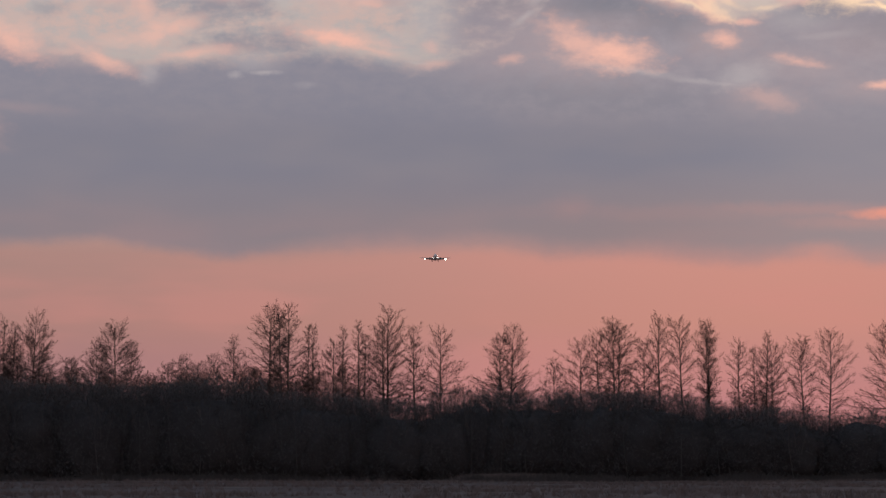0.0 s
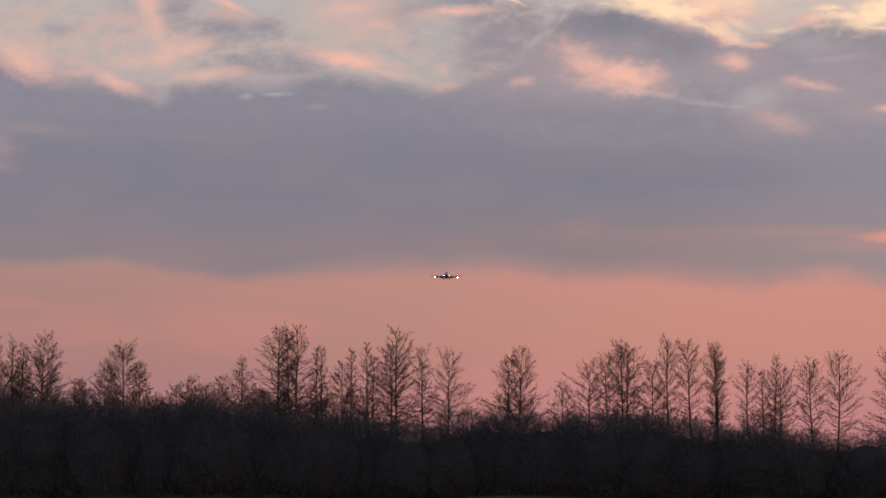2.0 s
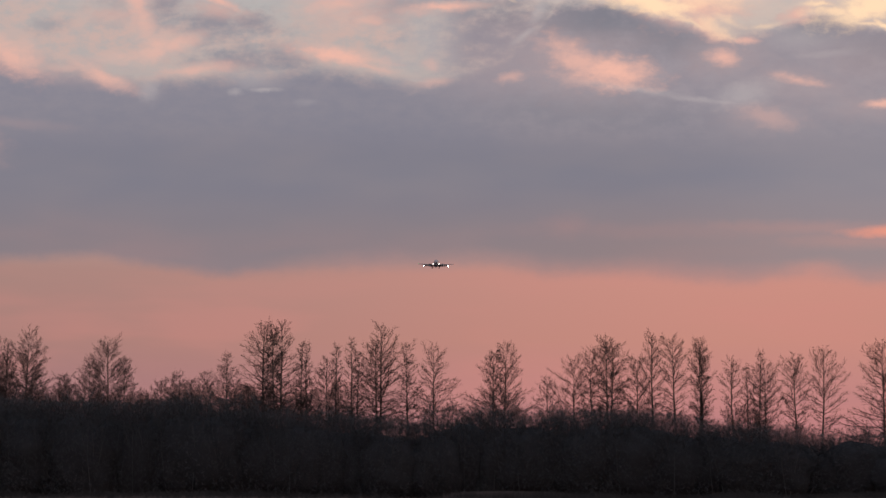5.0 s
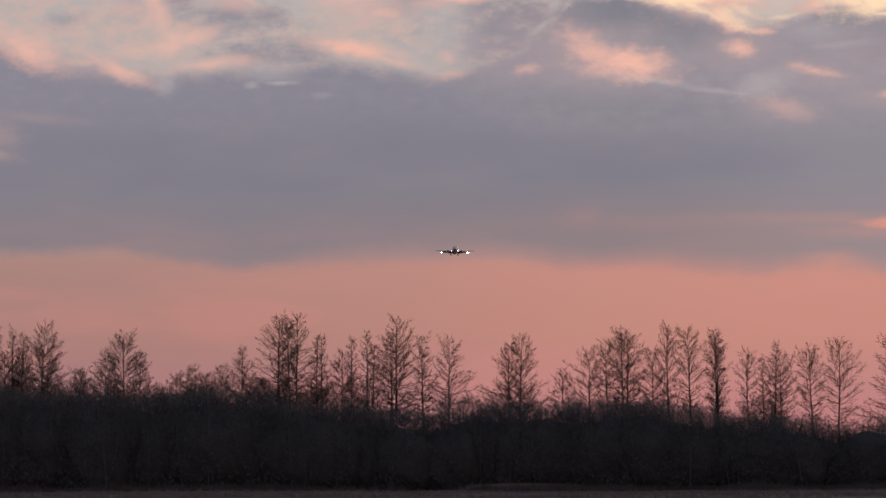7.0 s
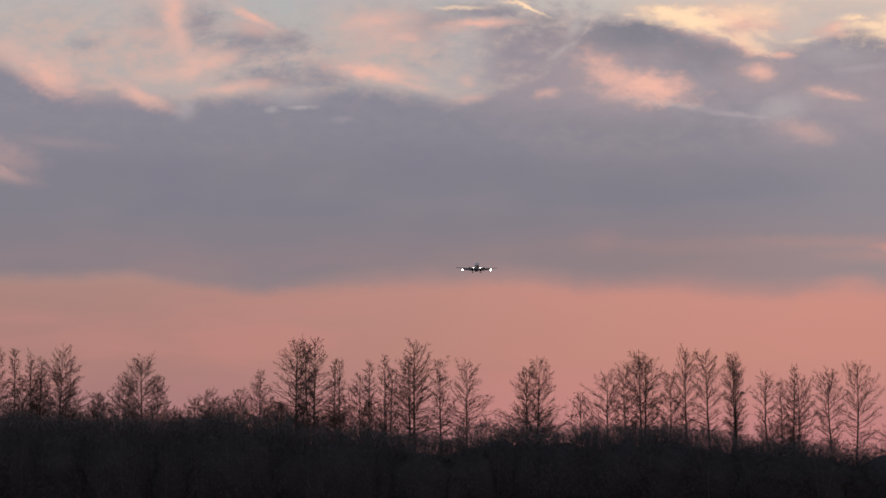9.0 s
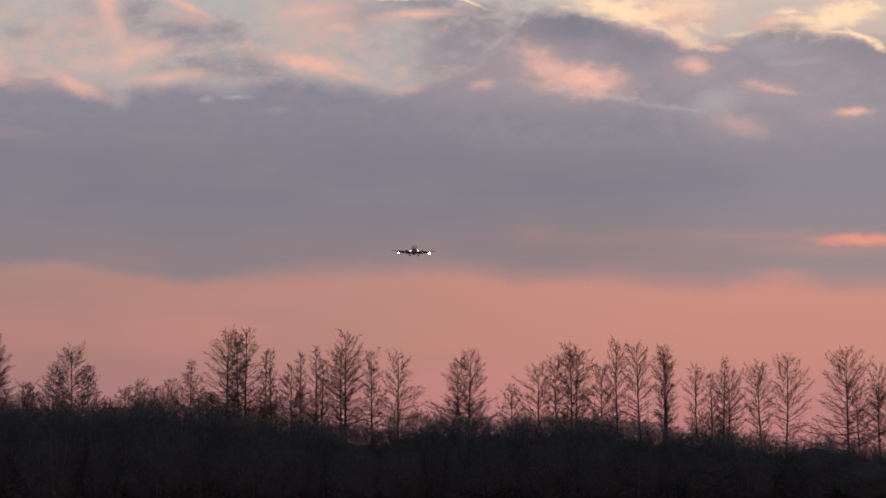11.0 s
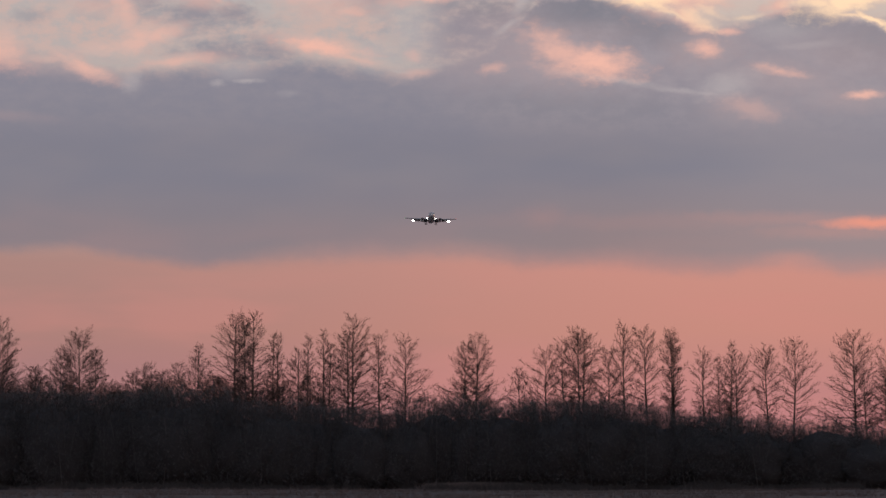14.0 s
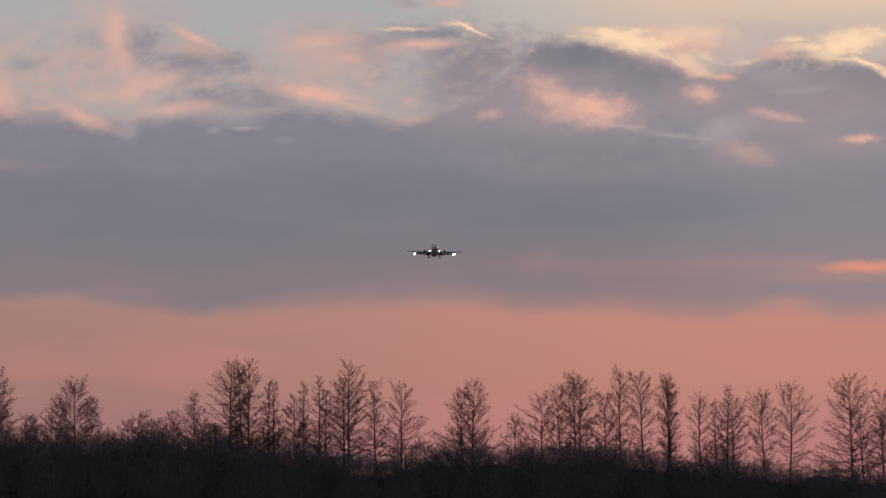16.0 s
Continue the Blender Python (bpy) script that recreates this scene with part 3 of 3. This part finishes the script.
# young growth between them, thickest to the west
rng = np.random.default_rng(11)
for i in range(141):
    west = i < 104 or i >= 132
    x = rng.uniform(-17.5, -8.5) if i >= 132 else rng.uniform(-72, -18) if west else rng.uniform(-8, 64)
    h = (rng.uniform(11.8, 14.6) if west else rng.uniform(9.8, 12.2)) - (3.0 if x > 42 else 0.0)
    sapling = plant_tree(400 + i, x, rng.uniform(303, 316), h, rng.uniform(1.0, 1.9), 0.55, 0.78 if west else 0.62, 4)
    tagged(sapling, "thin leafless sapling rising out of dark thicket", "sapling", "young growth in the wood")
    sapling.name = "sapling"


THICKET_TOP = (
    (-68.6, 10.57), (-62.0, 10.57), (-55.4, 11.03), (-51.5, 11.09), (-44.9, 10.7),
    (-38.4, 10.44), (-31.8, 10.57), (-25.2, 11.09), (-21.9, 10.11), (-15.4, 9.78),
    (-8.8, 9.65), (-5.5, 8.73), (-2.2, 8.14), (1.1, 8.79), (2.5, 10.57),
    (4.3, 10.7), (5.6, 9.91), (14.2, 9.38), (20.8, 10.04), (27.3, 9.12),
    (31.3, 8.46), (33.9, 8.79), (38.5, 8.14), (41.8, 7.74), (43.7, 6.3),
    (45.4, 5.64), (46.5, 7.41), (49.0, 8.33), (51.0, 7.28), (53.6, 6.3),
    (57.5, 5.84), (66.7, 5.84),
)


def thicket_height(x):
    xs, zs = zip(*THICKET_TOP)
    return float(np.interp(x, xs, zs))


def bush_meshes(seed):
    """A many-stemmed bush about 10 m high and 6 m wide: a solid core coloured as inner shade and a fringe of bare
    twigs.
    """
    rng = np.random.default_rng(seed)
    rods, tips = [], []
    for i in range(20):
        a, r = rng.uniform(0, 6.28), rng.uniform(0, 2.4)
        tall = rng.uniform(0.70, 0.95) * 10
        stem = grow(rng, rods, (r * math.cos(a), r * math.sin(a), -0.3), (0.14 * math.cos(a), 0.14 * math.sin(a), 1), tall, 0.04, 5, 0.02, 0.06, 0.2)
        for j in range(8):
            p, d, rr = along(stem, 0.66 + 0.33 * rng.uniform(0, 1))
            spray(rng, rods, tips, p, d * 0.9 + rng.normal(0, 0.36, 3), rng.uniform(0.35, 0.95), 0.010, 6)
    # solid filler core; its dark colour stands in for shade among the stems
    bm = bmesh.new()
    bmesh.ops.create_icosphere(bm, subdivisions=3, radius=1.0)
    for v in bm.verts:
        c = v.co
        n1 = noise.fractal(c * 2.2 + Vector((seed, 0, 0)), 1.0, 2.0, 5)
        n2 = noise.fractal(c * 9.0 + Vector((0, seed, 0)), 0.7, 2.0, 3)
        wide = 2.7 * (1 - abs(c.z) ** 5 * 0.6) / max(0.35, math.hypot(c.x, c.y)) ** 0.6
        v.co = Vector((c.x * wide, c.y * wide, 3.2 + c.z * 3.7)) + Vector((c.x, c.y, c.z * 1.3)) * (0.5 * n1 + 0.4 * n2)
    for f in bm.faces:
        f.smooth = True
    core = bpy.data.meshes.new("shade_core")
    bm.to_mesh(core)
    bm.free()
    pts, faces = [], []
    for i in range(5200):
        a, r = rng.uniform(0, 6.28), 3.7 * rng.uniform(0.55, 1) ** 0.5
        z = 8.6 * rng.uniform(0, 1) ** 0.8
        r *= 1 - 0.5 * max(0.0, z / 9.1 - 0.5)
        c = np.array((r * math.cos(a), r * math.sin(a), z))
        big = 0.15 - 0.006 * z
        e = np.array((rng.normal(0, .7), rng.normal(0, .7), 0.9)) * big * rng.uniform(.6, 1.2)
        t = rng.uniform(0, 6.28)
        f = np.array((math.cos(t), math.sin(t), rng.normal(0, .2))) * big * rng.uniform(.1, .22)
        k = len(pts)
        pts += [tuple(c - e - f), tuple(c - e + f), tuple(c + e)]
        faces.append((k, k + 1, k + 2))
    me = bpy.data.meshes.new("bramble")
    me.from_pydata(pts, [], faces)
    return tubes(rods, 3, tips), me, core


def make_bush(seed):
    root = new("bush")
    rods, tangle, core = bush_meshes(seed)
    part("crown", rods, BRUSH, root)
    part("shade_core", core, CORE_SHADE, root, "solid filler core coloured dark as the shade inside the bush")
    tagged(part("bramble", tangle, BRUSH, root, "dead leaves and bramble among the stems"), kind="stuff")
    return tagged(root, "dense dark leafless bush in the thicket below the trees", "bush", "thicket at the wood's foot")


kinds = [make_bush(900 + k) for k in range(6)]
rng = np.random.default_rng(7)
first = [True] * 6
for row, (y, gap, drop) in enumerate(((290, 2.4, 0.4), (295.5, 2.5, 0.0))):
    x = -74.0 + row
    while x < 75:
        k = int(rng.integers(0, 6))
        bx, by = x + rng.uniform(-.9, .9), y + rng.uniform(-1.3, 1.3)
        tall = max(2.5, thicket_height(bx * 292 / by) - drop + (0.6 if bx < -24 else 0.0) + rng.normal(0, 0.35)) / 8.4
        wide = rng.uniform(1.05, 1.75)
        m = pose(bx, by, ground_z(bx, by), 0, 0, rng.uniform(0, 360))
        if first[k]:
            ob, first[k] = kinds[k], False
            ob.matrix_basis = m
        else:
            ob = copy_thing(kinds[k], m)
        ob.scale = (wide, wide, tall)
        x += gap * rng.uniform(0.75, 1.15)


# ---- dry grass of the field ----
def grass(name, count, area, tall, label, seed, clump=False, look_of=STRAW, ragged=0.0):
    rng = np.random.default_rng(seed)
    x0, x1, y0, y1 = area
    pts, faces = [], []
    for i in range(count):
        x, y = rng.uniform(x0, x1), rng.uniform(y0, y1)
        if clump:
            x, y = (x0 + x1) / 2 + rng.normal(0, (x1 - x0) / 5), (y0 + y1) / 2 + rng.normal(0, (y1 - y0) / 4)
        if noise.noise((x * 0.08, y * 0.08, 9.0)) < -0.15:
            continue
        z = ground_z(x, y) - 0.02
        high = tall * (1 + ragged * noise.noise((x * 0.22, y * 0.3, 4.0)))
        for b in range(7):
            a, l = rng.uniform(0, 6.28), high * rng.uniform(0.4, 1.2)
            bx, by = x + rng.normal(0, .12), y + rng.normal(0, .12)
            w = 0.02
            lx, ly = math.cos(a) * l * .45, math.sin(a) * l * .45
            k = len(pts)
            pts += [(bx - w, by, z), (bx + w, by, z), (bx + lx, by + ly, z + l)]
            faces.append((k, k + 1, k + 2))
    me = bpy.data.meshes.new(name)
    me.from_pydata(pts, [], faces)
    me.materials.append(look_of)
    return tagged(new(name, me), label, "grass", kind="stuff")


grass("dry_grass", 9000, (-55, 55, 120, 287), 0.35, "pale dry winter grass over the field", 21)
grass("rough_grass", 12000, (-78, 78, 277, 288), 0.8, "rough weathered grass along the thicket's foot", 23, False, WEED, 0.9)
grass("tall_grass", 3500, (1.5, 13, 281, 287), 0.75, "tall pale dead grass before the thicket", 22, True)


# ---- airliner: twin-jet on its approach, wheels down, landing lights on ----
def loft(rings, cap=True):
    """A closed skin through rings of equally many points."""
    bm = bmesh.new()
    loops = [[bm.verts.new(p) for p in r] for r in rings]
    n = len(loops[0])
    for a, b in zip(loops, loops[1:]):
        for i in range(n):
            bm.faces.new((a[i], a[(i + 1) % n], b[(i + 1) % n], b[i]))
    if cap:
        bm.faces.new(loops[0][::-1])
        bm.faces.new(loops[-1])
    for f in bm.faces:
        f.smooth = len(f.verts) == 4
    return bm


def hull(stations, n=28, axis="y"):
    """A round body from rows of y, z, half width, half height."""
    rings = []
    for y, z, w, h in stations:
        rings.append([(w * math.cos(2 * math.pi * i / n), y, z + h * math.sin(2 * math.pi * i / n)) for i in range(n)])
    return loft(rings)


def foil(x, y, z, chord, thick, upright=False, n=9):
    """An aerofoil ring whose leading edge lies at y (nose towards -y)."""
    top, low = [], []
    for i in range(n + 1):
        c = (1 - math.cos(math.pi * i / n)) / 2
        t = thick * 2.6 * (0.2969 * math.sqrt(c) - 0.126 * c - 0.3516 * c * c + 0.2843 * c ** 3 - 0.1015 * c ** 4) * chord * 2
        top.append((c, t))
        low.append((c, -t * 0.7))
    pts = top + low[-2:0:-1]
    if upright:
        return [(x + t, y + c * chord, z) for c, t in pts]
    return [(x, y + c * chord, z + t) for c, t in pts]


def disc(radius, y0, y1, x, z, n=20, r1=None):
    r1 = radius if r1 is None else r1
    return [[(x + r * math.cos(2 * math.pi * i / n), y, z + r * math.sin(2 * math.pi * i / n)) for i in range(n)] for r, y in ((radius, y0), (r1, y1))]


def ball(radius, x, y, z, flat=0.5):
    bm = bmesh.new()
    bmesh.ops.create_icosphere(bm, subdivisions=2, radius=radius, matrix=Matrix.Translation((x, y, z)) @ Matrix.Diagonal((1, flat, 1, 1)))
    for f in bm.faces:
        f.smooth = True
    return bm


def rod(a, b, r0, r1=None, n=8):
    r1 = r0 if r1 is None else r1
    a, b = Vector(a), Vector(b)
    q = (b - a).to_track_quat("Z", "Y")
    rings = []
    for p, r in ((a, r0), (b, r1)):
        rings.append([tuple(p + q @ Vector((r * math.cos(2 * math.pi * i / n), r * math.sin(2 * math.pi * i / n), 0))) for i in range(n)])
    return loft(rings)


def wheel(parent, x, y, z, radius, width):
    n = 20
    rings = []
    for r, dx in ((0.55, -0.5), (0.9, -0.5), (1.0, -0.3), (1.0, 0.3), (0.9, 0.5), (0.55, 0.5)):
        rings.append([(x + dx * width, y + r * radius * math.cos(2 * math.pi * i / n), z + r * radius * math.sin(2 * math.pi * i / n)) for i in range(n)])
    return part("wheel", loft(rings), BLACK, parent, "black rubber tyre")


def airliner():
    root = new("airliner")
    zc = 1.35
    body = part("fuselage", hull([
        (-14.9, zc - .55, .05, .05), (-14.6, zc - .5, .5, .48), (-13.9, zc - .38, .98, .95), (-12.8, zc - .2, 1.42, 1.42),
        (-11.2, zc - .05, 1.76, 1.82), (-9.2, zc, 1.88, 2.0), (0, zc, 1.88, 2.0), (6.5, zc, 1.88, 2.0), (9.5, zc + .25, 1.7, 1.75),
        (12.5, zc + .65, 1.2, 1.3), (15.0, zc + 1.0, .65, .8), (16.8, zc + 1.2, .2, .3)]), PAINT, root, "white painted fuselage")
    # cockpit windows
    for sx in (-1, 1):
        for k, (x, y, z, w) in enumerate(((0.32, -13.55, 0.62, 0.27), (0.86, -13.2, 0.60, 0.24), (1.18, -12.6, 0.58, 0.2))):
            bm = bmesh.new()
            bmesh.ops.create_cube(bm, size=1, matrix=pose(sx * x, y, zc + z - .12, 38, 0, sx * (8 + 24 * k)) @ Matrix.Diagonal((w * 2, 0.06, 0.52, 1)))
            part("cockpit_window", bm, GLASS, body, "dark cockpit glass")
    # belly fairing
    part("belly_fairing", hull([(-5, zc - 1.5, .3, .2), (-3.5, zc - 1.55, 1.6, .7), (2.5, zc - 1.55, 1.75, .8), (5.5, zc - 1.5, .4, .3)]), PAINT, root)
    for sx in (-1, 1):
        wing_rings = []
        for s, y, chord, th in ((1.2, -3.9, 7.6, .14), (4.9, -1.7, 4.9, .13), (9.5, 0.75, 3.4, .115), (14.0, 3.15, 1.75, .105), (14.44, 3.7, 1.1, .09)):
            wing_rings.append(foil(sx * s, y, 0.3 + (s - 1.2) * 0.112, chord, th))
        wing = part("wing", loft(wing_rings), WINGSKIN, root, "swept grey metal wing")
        # slat, lowered flaps and their track fairings
        for a, b, drop in ((2.1, 4.6, .5), (5.5, 9.6, .4)):
            ring = []
            for s in (a, b):
                y = -3.9 + 7.6 + (s - 1.2) * (-0.16) if s < 4.9 else 3.2 + (s - 4.9) * 0.2
                z = 0.3 + (s - 1.2) * 0.112
                c = 1.5 if s < 5 else 1.1
                ring.append([(sx * s, y - .2, z + .02), (sx * s, y + c * .5, z - drop * .6), (sx * s, y + c, z - drop * 1.6), (sx * s, y + c * .4, z - drop * .9)])
            part("flap", loft(ring), WINGSKIN, wing)
        slat = []
        for s in (5.6, 13.2):
            y = -1.7 + (s - 4.9) * 0.535
            z = 0.3 + (s - 1.2) * 0.112
            slat.append([(sx * s, y - .45, z - .32), (sx * s, y - .3, z - .02), (sx * s, y + .15, z + .16), (sx * s, y - .12, z - .1)])
        part("slat", loft(slat), STEEL, wing)
        for s in (3.6, 6.9, 9.3):
            y = 1.2 + (s - 3.6) * .3
            z = 0.3 + (s - 1.2) * 0.112 - .3
            part("flap_fairing", loft([[(sx * s + w * math.cos(i * .785), yy, z + dz + w * 1.4 * math.sin(i * .785)) for i in range(8)] for yy, dz, w in
                                       ((y - .9, .1, .04), (y, -.02, .2), (y + 1.4, -.3, .22), (y + 2.6, -.75, .05))]), WINGSKIN, wing)
        # lamps: one in the wing root, one lowered far out under the wing
        housing = part("lamp_housing", loft(disc(.42, 1.75, 2.6, sx * 9.8, 0.0, r1=.15)), STEEL, wing)
        part("landing_light", ball(.6 if sx > 0 else .46, sx * 9.8, 1.55, 0.0, .35), LAMP, wing, "dazzling white landing light")
        part("root_light", ball(.28, sx * 2.3, -3.6, 0.75, .4), LAMP_SOFT, wing, "bright white lamp in the wing root")
        part("position_light", ball(.12, sx * 14.4, 3.7, 0.3 + 13.2 * .112, 1), lamp_material("position_lamp", (0.05, 0.8, 0.2, 1) if sx < 0 else (0.9, 0.05, 0.03, 1), 1.0), wing)
        # engine
        ex, ez = sx * 4.95, -0.05
        n = 28
        def ring(r, y, flat=1.0):
            return [(ex + r * math.cos(2 * math.pi * i / n), y, ez + r * (flat if math.sin(2 * math.pi * i / n) < 0 else 1) * math.sin(2 * math.pi * i / n)) for i in range(n)]
        engine = part("engine", loft([ring(.80, -3.6, .92), ring(.84, -4.6, .9), ring(.95, -4.75, .9), ring(1.04, -4.6, .9), ring(1.12, -3.6, .92), ring(1.08, -2.2), ring(.86, -.9), ring(.8, -.9), ring(.7, -2.4)], cap=False), PAINT, root, "jet engine in a pale nacelle")
        part("fan", loft([ring(.8, -3.75), ring(.8, -3.6)]), FAN, engine, "dark fan face")
        part("spinner", loft([ring(.02, -4.25), ring(.16, -4.0), ring(.25, -3.76)]), STEEL, engine)
        part("exhaust_cone", loft([ring(.62, -2.4), ring(.55, -.7), ring(.32, .2), ring(.03, .7)]), STEEL, engine)
        part("pylon", loft([[(ex + dx * w, y, z) for dx, y, z in ((-1, y0, ez + .9), (1, y0, ez + .9), (1, y1, 0.85), (-1, y1, 0.85))] for w, y0, y1 in ((.05, -3.3, -2.1), (.17, -2, -1), (.05, .2, .9))]), WINGSKIN, engine)
        # main gear
        gear = part("main_gear", rod((sx * 2.75, 1.2, .4), (sx * 2.75, 1.2, -1.75), .13, .1), STEEL, root, "lowered main landing gear leg")
        part("side_brace", rod((sx * 1.3, 1.2, .1), (sx * 2.75, 1.2, -.9), .06), STEEL, gear)
        part("gear_door", loft([[(sx * 3.02 + d, y, .25), (sx * 3.02 + d, y, -1.0)] [::1] + [(sx * 3.06 + d, y, -1.0), (sx * 3.06 + d, y, .25)] for d, y in ((0, .8), (0, 1.7))]), PAINT, gear)
        part("axle", rod((sx * 2.2, 1.2, -1.75), (sx * 3.3, 1.2, -1.75), .07), STEEL, gear)
        for dx in (-.4, .4):
            wheel(gear, sx * 2.75 + dx, 1.2, -1.75, .52, .36)
        tail = [foil(sx * s, y, 2.6 + (s - .4) * .12, c, .1) for s, y, c in ((.4, 11.6, 3.6), (3.4, 13.5, 2.4), (6.35, 15.3, 1.25))]
        part("tailplane", loft(tail), WINGSKIN, root)
    # small glowing ball added for a bright glint on the fuselage side
    part("side_glint", ball(.14, 1.45, -8.6, zc + 1.15, .6), LAMP_SOFT, body, "small glowing ball as a white glint on the fuselage side")
    # fin, with its dorsal fillet
    fin = [foil(0, y, z, c, .1, True) for y, z, c in ((7.0, 3.2, 8.8), (9.4, 3.9, 6.2), (11.0, 5.0, 4.9), (13.2, 7.0, 3.1), (13.7, 7.3, 2.2))]
    part("tail_fin", loft(fin), BLUE, root, "dark blue tail fin")
    nose = part("nose_gear", rod((0, -11.6, -.4), (0, -11.9, -1.55), .09, .07), STEEL, root, "lowered nose landing gear leg")
    part("axle", rod((-.3, -11.9, -1.55), (.3, -11.9, -1.55), .05), STEEL, nose)
    for dx in (-.22, .22):
        wheel(nose, dx, -11.9, -1.55, .35, .2)
    part("nose_gear_door", loft([[(-.5, y, -.5), (-.46, y, -.5), (-.46, y, -1.0), (-.5, y, -1.0)] for y in (-12.3, -11.2)]), PAINT, nose)
    part("nose_gear_door", loft([[(.46, y, -.5), (.5, y, -.5), (.5, y, -1.0), (.46, y, -1.0)] for y in (-12.3, -11.2)]), PAINT, nose)
    return tagged(root, "white twin-engine airliner approaching head-on with wheels down and landing lights lit", "airplane")


plane = airliner()


# ---- what moves ----
def motions():
    """The airliner sinks along its approach; the cloud layers drift slowly east."""
    flight = []
    for i in range(9):
        t = 2.0 * i
        flight.append((t, pose(-7.4 + 1.39 * t + 0.003 * t * t, 2341.5 - 67.95 * t, 194.5 - 3.9 * t + 0.0131 * t * t, -3.0, 0.3 + 0.05 * t, 1.2)))
    walk(plane, flight)
    walk(upper_clouds, [(0.0, pose(-35.0, FAR, 1.7)), (8.0, pose(-17.5, FAR, 1.7)), (16.0, pose(0, FAR, 1.7))])
    walk(low_clouds, [(0.0, pose(-14.0, FAR - 40, 1.7)), (8.0, pose(-7.0, FAR - 40, 1.7)), (16.0, pose(0, FAR - 40, 1.7))])


motions()
